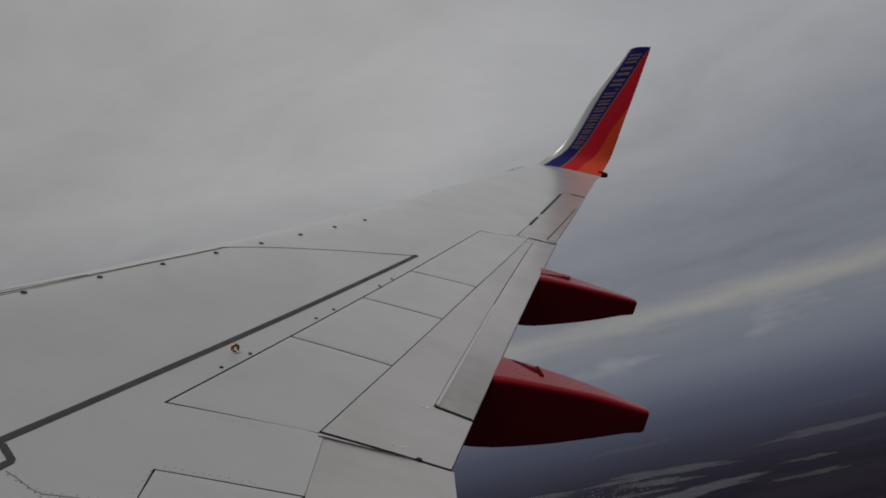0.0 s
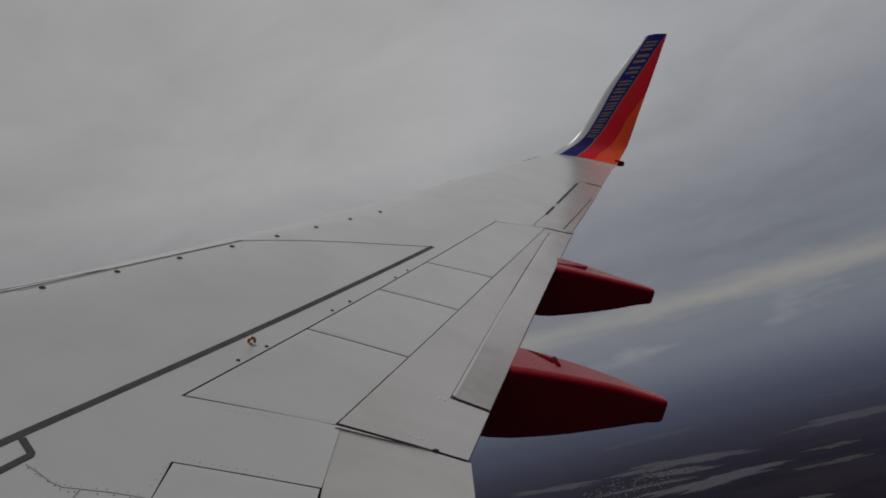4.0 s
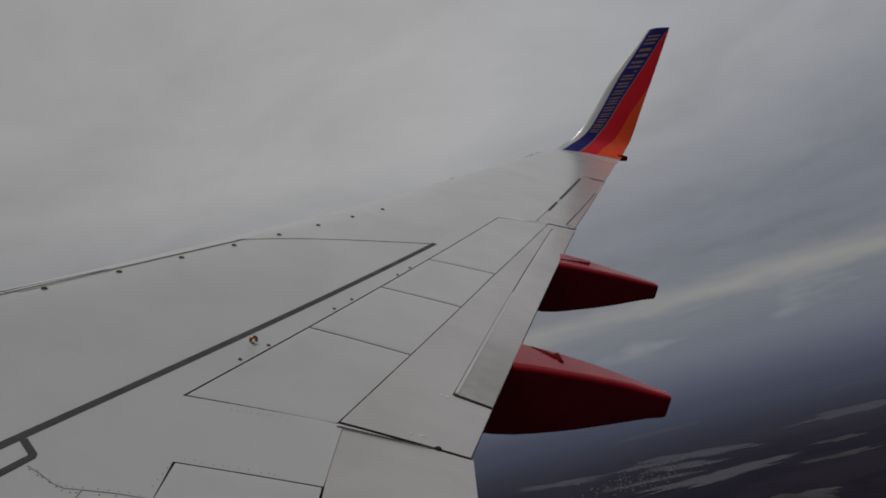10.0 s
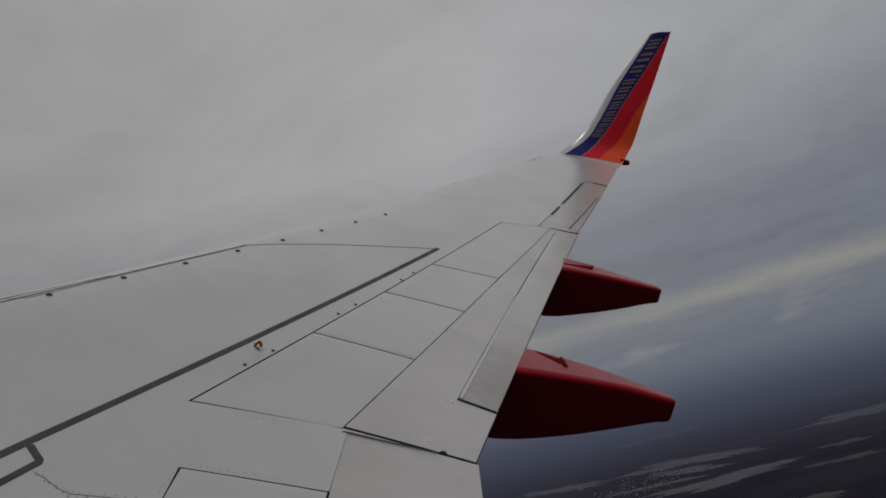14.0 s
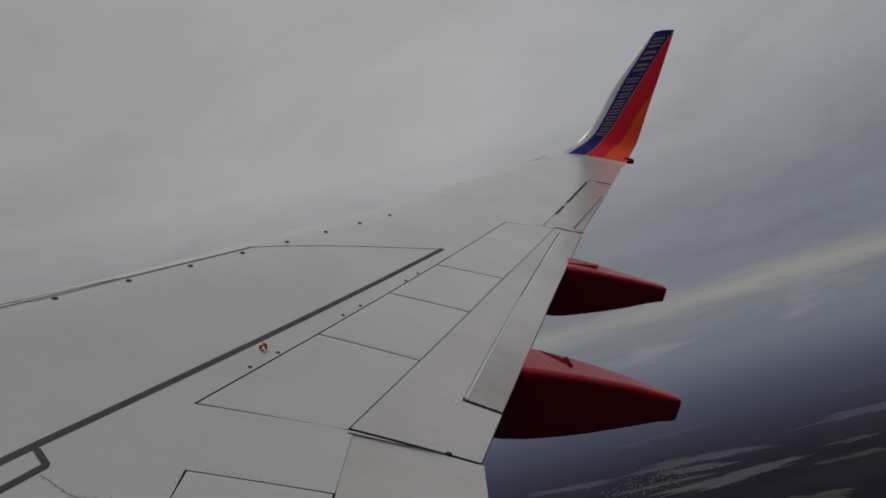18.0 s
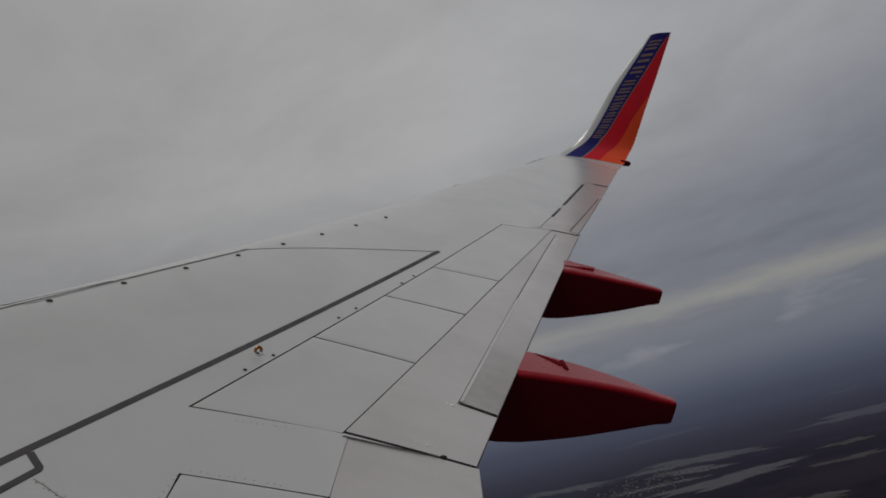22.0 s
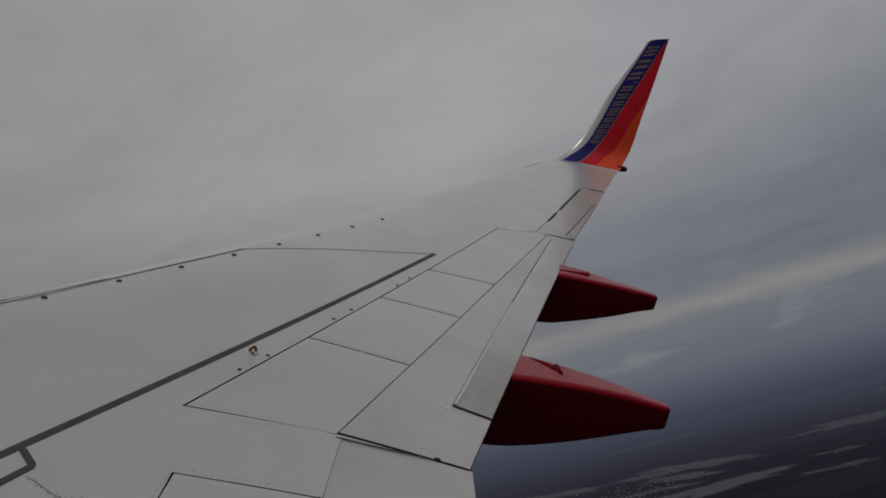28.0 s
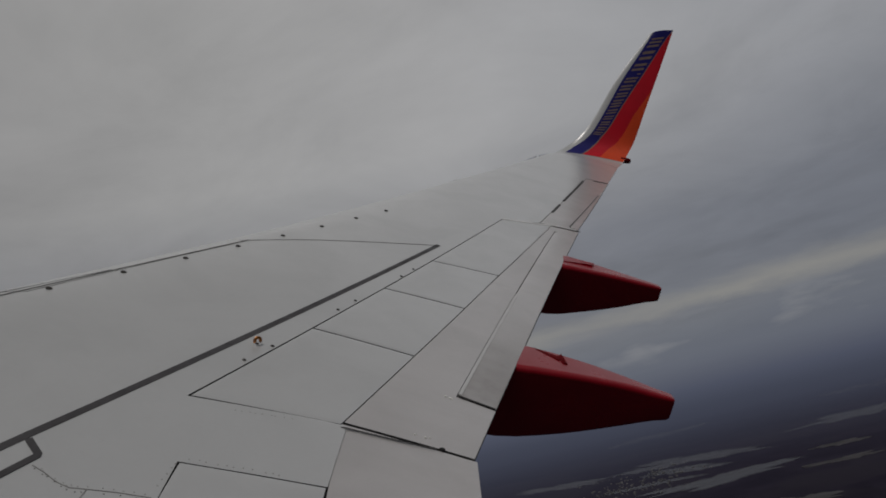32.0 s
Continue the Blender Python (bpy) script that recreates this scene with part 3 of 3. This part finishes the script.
sheet("inboard_flap", [1.05, 1.9, 2.8, 3.6, 4.4, 5.0, 5.5, 5.945], lambda x: frac(x, -6.296), lambda x: frac(x, -7.07), 8, FLAP, wing,
      "light grey retracted inboard flap", dz=-0.004, thick=0.04)
# black strip over the end gap, its shade put into the colour
strip("end_gap_shade", [(6.645, 0.9235), (6.613, 0.993)], 0.020, GAP_BLACK, wing, "black strip painting the shade of the aft flap's end gap", dz=0.004)
# paler strip paints the highlight on the aft flap's rounded front edge
strip("lip_highlight", [(6.675, 0.9245), (7.745, 0.9085), (8.90, 0.8912)], 0.022, LIP_LIGHT, wing, "painted highlight along the aft flap's front edge", dz=0.0022)
strip("seal_strip", [(5.895, 0.8085), (5.913, 0.8829), (5.942, 0.945)], 0.004, SEAM, wing, "grey second line of the flap joint", dz=0.005)
strip("cover_strip", [(11.338, 0.610), (11.636, 0.815)], 0.034, PALE_SEAM, wing, "pale sealing strip at the spoiler's outer end", dz=0.004)
strip("cover_strip", [(11.615, 0.770), (11.70, 0.862), (11.752, 0.940)], 0.016, PALE_SEAM, wing, "pale sealing strip at the aileron's inner end", dz=0.007)
strip("end_mark", [(11.735, 0.918), (11.772, 0.957)], 0.030, SEAL_AND_SHADE, wing, "dark mark at the aileron's inner corner", dz=0.004)
# white strip stands in for the highlight at the corner, beside the dark mark
strip("end_mark", [(11.775, 0.910), (11.80, 0.950)], 0.040, WHITE, wing, "white painted highlight at the aileron's inner corner", dz=0.008)
for x, e, r in ((6.601, 0.9047, 0.010), (6.596, 0.9131, 0.012), (6.59, 0.9165, 0.007), (6.04, 0.9031, 0.006), (6.042, 0.9193, 0.008), (6.05, 0.925, 0.005)):
    lathe("scuff", [(0.0, 0.0015), (r * 0.8, 0.0012), (r, 0.0), (r, -0.006)], top(x, e), (0, 0, 1), CHIP, wing, "small bright scuff in the flap paint", n=7)
strip("seal_strip", [(5.901, 0.8106), (5.938, 0.9415)], 0.007, GAP_BLACK, wing, "dark rubbing strip between the flaps", dz=0.004)
lathe("hinge_pin", [(0.0, 0.007), (0.013, 0.006), (0.019, 0.002), (0.019, -0.02)], top(5.962, 0.951), (0, 0, 1), GAP_BLACK, wing)


# aileron with its tab
def slant(x, e):
    return 0.75 * (e - 0.757)


def ail_edge(x):
    return lerp_table([(11.70, 0.9435), (11.72, 0.898), (13.93, 0.938), (13.95, 0.961), (15.0, 0.968)], x)


sheet("aileron", [11.618, 11.69, 11.72, 12.3, 12.9, 13.5, 13.93, 13.95, 14.5, 14.975], lambda x: 0.7600, ail_edge, 6, FLAP, wing, "light grey aileron", skew=slant)
sheet("aileron_tab", steps(11.73, 13.93, 8), lambda x: lerp_table([(11.72, 0.900), (13.93, 0.940)], x), lambda x: trail(x + 0.14), 4, FLAP, wing, "aileron tab", skew=slant)
# dark strips laid on the skin paint the shade inside the aileron's slots
strip("slot_shade", [(12.302, 0.7634), (12.845, 0.7614)], 0.034, SEAL_AND_SHADE, wing, "dark strip painting the shade of the aileron hinge slot")
strip("slot_shade", [(13.092, 0.7607), (14.761, 0.7539)], 0.034, SEAL_AND_SHADE, wing, "dark strip painting the shade of the aileron hinge slot")
strip("slot_shade", [(14.975, 0.8319), (15.088, 0.9661)], 0.035, SEAL_AND_SHADE, wing, "dark strip painting the shade of the aileron's outer gap")
strip("tab_line", [(11.861, 0.8966), (14.065, 0.9416)], 0.014, SEAM, wing, "grey hinge line of the aileron tab", dz=0.005)

# walkway marking
strip("walkway_line", [(1.05, 0.537), (5.2, 0.538), (9.70, 0.556)], 0.043, DARK, wing, "dark grey walkway boundary line")
strip("walkway_line", [(5.143, 0.545), (5.052, 0.5745), (5.035, 0.577), (4.856, 0.578), (4.2, 0.578)], 0.034, DARK, wing, "dark grey walkway corner line", dz=0.0045, step=0.04)
# thin sealed joints
strip("skin_joint", [(8.705, 0.157), (8.82, 0.20), (9.018, 0.279), (9.418, 0.45), (9.67, 0.552)], 0.0055, SEAM, wing, "fine grey skin joint", step=0.05)
strip("skin_joint", [(13.384, -0.0304), (13.382, 0.0802)], 0.010, SEAM, wing, "fine grey skin joint", step=0.05)
ARC = [(4.966, 0.5874), (4.933, 0.6069), (4.892, 0.6267), (4.876, 0.6420), (4.890, 0.6550), (4.918, 0.6850), (4.935, 0.7150)]
strip("skin_joint", [(6.40, 0.104), (6.794, 0.1125), (7.118, 0.126), (7.45, 0.137)], 0.003, SEAM, wing, "fine grey line along the slat", dz=0.006)
strip("skin_joint", [(4.891, 0.6570), (4.830, 0.6620)], 0.004, FAINT, wing, "faint grey skin joint", step=0.03)
strip("skin_joint", ARC, 0.0030, FAINT, wing, "faint grey skin joint", step=0.03)

# fasteners along the leading edge
for i in range(8):
    x = 6.885 + 0.5299 * i
    lathe("fastener", [(0.0, 0.012), (0.013, 0.011), (0.021, 0.005), (0.023, -0.01)], top(x, 0.594 / chord(x), 0.0), (0, -0.1, 1), STUD, wing)
for x, e in ((6.376, 0.594), (6.651, 0.5965), (7.49, 0.594), (7.747, 0.595), (8.544, 0.598), (8.804, 0.597)):
    lathe("fastener", [(0.0, 0.008), (0.010, 0.007), (0.013, 0.002), (0.013, -0.01)], top(x, e), (0, 0, 1), STUD, wing, n=10)
rng = random.Random(4)


def rivet_row(line, count, mat):
    for i in range(count):
        u = (i + rng.uniform(-0.25, 0.25)) / (count - 1) * (len(line) - 1)
        k = min(max(int(u), 0), len(line) - 2)
        t = u - k
        x = line[k][0] * (1 - t) + line[k + 1][0] * t + rng.uniform(-0.006, 0.006)
        e = line[k][1] * (1 - t) + line[k + 1][1] * t + rng.uniform(-0.0015, 0.0015)
        lathe("rivet", [(0.0, 0.0014), (0.0034, 0.0014), (0.0042, -0.004)], top(x, e), (0, 0, 1), mat, wing, n=8)


rivet_row([(x + 0.016, e - 0.006) for x, e in ARC], 17, FAINT)
rivet_row([(x - 0.018, e + 0.006) for x, e in ARC], 12, STUD)
rivet_row([(5.798, 0.6742), (5.859, 0.7435)], 9, FAINT)
rivet_row([(5.273, 0.7012), (5.329, 0.7998)], 11, FAINT)
rivet_row([(5.218, 0.6920), (5.032, 0.7065)], 5, FAINT)

# tie-down fitting
spot = top(6.62, 0.575)
fit_ = lathe("tie_down", [(0.0, 0.004), (0.022, 0.004), (0.025, 0.0), (0.025, -0.01)], spot, (0, 0, 1), PANEL, wing, "small copper tie-down ring on a white base")
ring = []
for i in range(15):
    a = radians(-35 + 250 * i / 14)
    axis = Vector((math.cos(a) * 0.55, -math.cos(a) * 0.84, math.sin(a)))
    c = spot + Vector((0, 0, 0.026)) + axis * 0.019
    ring.append([c + axis * (0.0105 * math.cos(b)) + Vector((0.84, 0.55, 0)) * (0.0105 * math.sin(b)) for b in [2 * math.pi * q / 8 for q in range(8)]])
loft("ring", ring, GOLD, fit_, "worn copper-brown ring")
lathe("stem", [(0.0, 0.012), (0.008, 0.011), (0.012, 0.004)], spot, (0, 0, 1), STUD, fit_, n=10)

# ---------------------------------------------------------------- winglet
# stations: x, leading edge (y, z), trailing edge (y, z)
STATIONS = [(16.60, -8.936, 2.322, -10.262, 2.330), (16.95, -9.075, 2.340, -10.423, 2.420), (17.20, -9.325, 2.500, -10.560, 2.644),
            (17.33, -9.630, 2.805, -10.664, 2.909), (17.45, -9.860, 3.255, -10.772, 3.530), (17.60, -10.145, 3.990, -10.904, 4.212), (17.80, -10.625, 4.925, -11.068, 5.110)]


def station(s):
    """Smooth curve through the stations; s runs from 0 to 6."""
    i = min(int(s), 5)
    t = s - i
    p = [STATIONS[min(max(i + d, 0), 6)] for d in (-1, 0, 1, 2)]
    v = [0.5 * (2 * b + (c - a) * t + (2 * a - 5 * b + 4 * c - d) * t * t + (3 * b - a - 3 * c + d) * t ** 3) for a, b, c, d in zip(*p)]
    return Vector((v[0], v[1], v[2])), Vector((v[0], v[3], v[4]))


def fin(s, f, side=1, lift=0.0):
    a, b = station(s)
    a2, b2 = station(min(s + 0.02, 6.0))
    a1, b1 = station(max(s - 0.02, 0.0))
    span = ((a2 + b2) - (a1 + b1)).normalized()
    ch = (b - a)
    n = span.cross(ch).normalized()
    if n.x > 0 and s > 1:
        n = -n
    if s <= 1 and n.z < 0:
        n = -n
    t = 0.11 if s < 1 else max(0.075, 0.11 - 0.02 * (s - 1))
    crest = Vector((0, 0, 0.045 * math.sin(math.pi * f ** 0.6) * max(0.0, (s - 5.4) / 0.6)))
    return a + ch * f + crest + n * side * (hump(f, t) * ch.length * (1.0 if side > 0 else 0.45) + lift)


S_FULL = steps(0.0, 6.0, 48)
FS = [0.0, 0.01, 0.03, 0.07, 0.13, 0.22, 0.35, 0.5, 0.65, 0.8, 0.92, 1.0]
winglet = loft("winglet", [[fin(s, f, -1) for f in FS] + [fin(s, f, 1, -0.004) for f in reversed(FS[1:-1])] for s in S_FULL], WHITE, wing,
               "tall blended winglet, white with blue, red and orange bands")


def band(name, lo, hi, s0, s1, mat, label, lift=0.0, n=44, m=5):
    """A painted field on the inboard face between two lines given along the winglet."""
    verts, faces = [], []
    ss = steps(s0, s1, n)
    for s in ss:
        a, b = lo(s), hi(s)
        for j in range(m + 1):
            verts.append(fin(s, a + (b - a) * j / m, 1, lift))
    for i in range(n):
        for j in range(m):
            k = i * (m + 1) + j
            faces.append((k, k + 1, k + m + 2, k + m + 1))
    return part(name, verts, faces, mat, winglet, label)


EDGE_W = [(1.0, 0.17), (1.6, 0.15), (2.0, 0.14), (2.6, 0.14), (3.3, 0.15), (4.0, 0.15), (5.0, 0.155), (5.5, 0.165), (5.86, 0.165), (5.88, 0.0), (6.0, 0.0)]
EDGE_G = [(1.0, 0.40), (2.0, 0.41), (3.0, 0.37), (3.5, 0.42), (4.2, 0.47), (4.7, 0.55), (5.2, 0.65), (5.6, 0.77), (5.85, 0.90), (5.93, 0.995), (6.0, 0.995)]
EDGE_O = [(1.0, 0.66), (2.0, 0.67), (3.0, 0.73), (3.8, 0.80), (4.4, 0.95), (4.55, 1.0)]


def e_w(s):
    return lerp_table(EDGE_W, s)


def e_g(s):
    return lerp_table(EDGE_G, s)


def e_o(s):
    return lerp_table(EDGE_O, s)


band("blue_band", e_w, lambda s: e_g(s) - 0.012, 1.15, 6.0, BLUE, "royal blue band along the winglet")
band("gold_line", lambda s: e_g(s) - 0.012, lambda s: e_g(s) + 0.012, 1.15, 5.9, TAN, "thin tan line between blue and red", m=1)
band("red_band", lambda s: e_g(s) + 0.012, lambda s: max(e_o(s) - 0.006, e_g(s) + 0.02) if s < 4.55 else 1.0, 1.15, 5.9, RED_W, "bright red band along the winglet")
band("orange_band", lambda s: e_o(s) - 0.006, lambda s: 1.0, 1.15, 4.55, ORANGE, "orange band at the winglet's trailing edge")

# the marking on the blue band: a row of plain tan bars
WIDE = [1.0, 1.05, 1.0, 0.95, 1.0, 1.35, 0.9, 0.95, 0.9, 0.4, 1.0, 1.1, 1.2]
total, at_s = sum(WIDE), 3.02
for w in WIDE:
    s_a, s_b = at_s, at_s + 2.80 * w / total
    at_s = s_b
    gap = 0.03
    short = w < 0.5

    def lo(s):
        return e_w(s) + (e_g(s) - e_w(s)) * (0.64 if short else 0.17)

    def hi(s):
        return e_w(s) + (e_g(s) - e_w(s)) * 0.83

    strokes = 1 if short else (3 if w > 1.15 else 2)
    room = (s_b - s_a - gap) / strokes
    for q in range(strokes):
        a = s_a + gap / 2 + room * q
        band("marking_bar", lo, hi, a + room * 0.25, a + room * 0.75, TAN, "plain tan bar of the winglet marking", lift=0.003, n=3, m=2)

lathe("tail_light", [(0.0, 0.15), (0.035, 0.148), (0.048, 0.13), (0.055, 0.06), (0.058, -0.05)], Vector((17.12, -10.46, 2.485)), (0.1, -1, 0.03), DKRED, winglet,
      "dark red light housing at the winglet's foot")
loops = []
for i in range(9):
    t = i / 8
    x = 15.75 + 0.85 * t
    r = 0.022 * math.sin(math.pi * min(max(t, 0.02), 0.98)) ** 0.6 + 0.004
    c = top(x, 0.004) + Vector((0, 0.015, -0.004))
    loops.append([c + Vector((0, r * 1.2 * math.cos(a), r * math.sin(a))) for a in [2 * math.pi * q / 10 for q in range(10)]])
loft("position_light", loops, BARE, wing, "slim metal-edged light in the leading edge near the tip")

# ---------------------------------------------------------------- flap track fairings


def fairing(xc, secs, lean):
    """A canoe-shaped cover that leans with the wing: y, half width, near top edge, near bottom edge at each section."""
    sn, cs = math.sin(lean), math.cos(lean)
    body = []
    for y, hw, zt, zb in secs:
        high = (zt - zb) / cs
        loop = []
        outline = []
        over = min(0.045, hw * 0.55, high * 0.3)
        for cu, cd, r, start in ((1, 0, 0.045, 0), (-1, 0, 0.045, 90), (-1, 1, 0.03, 180), (1, 1, 0.03, 270)):
            r = min(r, hw * 0.55, high * 0.3)
            for q in range(6):
                a = radians(start + 18 * q)
                outline.append((cu * (hw - r) + r * math.cos(a), (r if cd == 0 else high - r) - r * math.sin(a)))
            if start in (90, 270):
                below = min(0.03, hw * 0.55, high * 0.3)
                for q in range(1, 7):
                    f = q / 7 if start == 90 else 1 - q / 7
                    outline.append((-hw if start == 90 else hw, r + (high - r - below) * f if start == 90 else over + (high - over - below) * f))
        for u, deep in outline:
            # the sides swell near the top and tuck in towards the keel
            u *= 1 - 0.34 * (max(deep, 0.0) / high) ** 1.7
            loop.append(Vector((xc + u * cs + deep * sn, y, zt + hw * sn + u * sn - deep * cs)))
        body.append(loop)
    ob = loft("flap_track_fairing", body, RED, wing, "deep red canoe-shaped flap track fairing under the trailing edge")
    ob.modifiers.new("even_shading", "WEIGHTED_NORMAL").keep_sharp = True
    return ob


def dense(secs, n=5):
    out = []
    for j in range(len(secs) - 1):
        p0, p1, p2, p3 = (secs[min(max(j + d, 0), len(secs) - 1)] for d in (-1, 0, 1, 2))
        ya, yb = p1[0], p2[0]
        for i in range(n):
            t = i / n
            row = [ya + (yb - ya) * t]
            for q in (1, 2, 3):
                # slopes by distance along the fairing keep the keel line fair
                ma = (p2[q] - p0[q]) / (p2[0] - p0[0]) * (yb - ya)
                mb = (p3[q] - p1[q]) / (p3[0] - p1[0]) * (yb - ya)
                row.append((2 * t ** 3 - 3 * t * t + 1) * p1[q] + (t ** 3 - 2 * t * t + t) * ma + (3 * t * t - 2 * t ** 3) * p2[q] + (t ** 3 - t * t) * mb)
            out.append(tuple(row))
    return out + [secs[-1]]


LEAN_IN, LEAN_OUT = math.atan(0.135), math.atan(0.154)
inner = fairing(7.60, dense([(-5.7, 0.05, 0.66, 0.56), (-6.3, 0.18, 0.70, 0.34), (-6.9, 0.235, 0.76, 0.215), (-7.42, 0.24, 0.806, 0.185), (-7.915, 0.18, 0.798, 0.280),
                              (-8.33, 0.105, 0.768, 0.402), (-8.60, 0.065, 0.728, 0.492), (-8.70, 0.055, 0.714, 0.515), (-8.722, 0.046, 0.704, 0.528)], 3), LEAN_IN)
outer = fairing(10.42, dense([(-6.9, 0.05, 1.10, 1.03), (-7.3, 0.17, 1.12, 0.82), (-7.8, 0.225, 1.17, 0.67), (-8.20, 0.23, 1.220, 0.622), (-8.60, 0.170, 1.208, 0.712),
                               (-8.985, 0.105, 1.184, 0.830), (-9.27, 0.068, 1.160, 0.938), (-9.385, 0.055, 1.146, 0.972), (-9.407, 0.046, 1.136, 0.984)], 3), LEAN_OUT)


def plate(name, quad, thick, mat, parent, label=""):
    verts = [Vector(q) for q in quad] + [Vector(q) - Vector((0, 0, thick)) for q in quad]
    return part(name, verts, [(0, 1, 2, 3), (4, 7, 6, 5), (0, 4, 5, 1), (1, 5, 6, 2), (2, 6, 7, 3), (3, 7, 4, 0)], mat, parent, label, smooth=False)


def on_top(xc, lean, u, y, edge, hw, up=0.004):
    return (xc + u * math.cos(lean), y, edge + hw * math.sin(lean) + u * math.sin(lean) + up)


plate("split_line", [on_top(7.60, LEAN_IN, u, y, 0.803, 0.22) for u, y in ((0.19, -7.63), (0.075, -7.85), (0.025, -7.80), (0.18, -7.60))], 0.008, DKRED, inner,
      "dark split line of the fairing")
plate("split_line", [on_top(7.60, LEAN_IN, u, y, 0.803, 0.21) for u, y in ((0.16, -7.84), (-0.02, -7.86), (-0.02, -7.83), (0.10, -7.80))], 0.008, DKRED, inner,
      "dark split line of the fairing")
plate("cover_block", [on_top(10.42, LEAN_OUT, u, y, 1.218, 0.22, up) for u, y, up in ((-0.08, -8.27, 0.012), (0.12, -8.30, 0.012), (0.06, -8.64, 0.004), (0.0, -8.62, 0.004))],
      0.05, RED, outer, "raised red cover block")
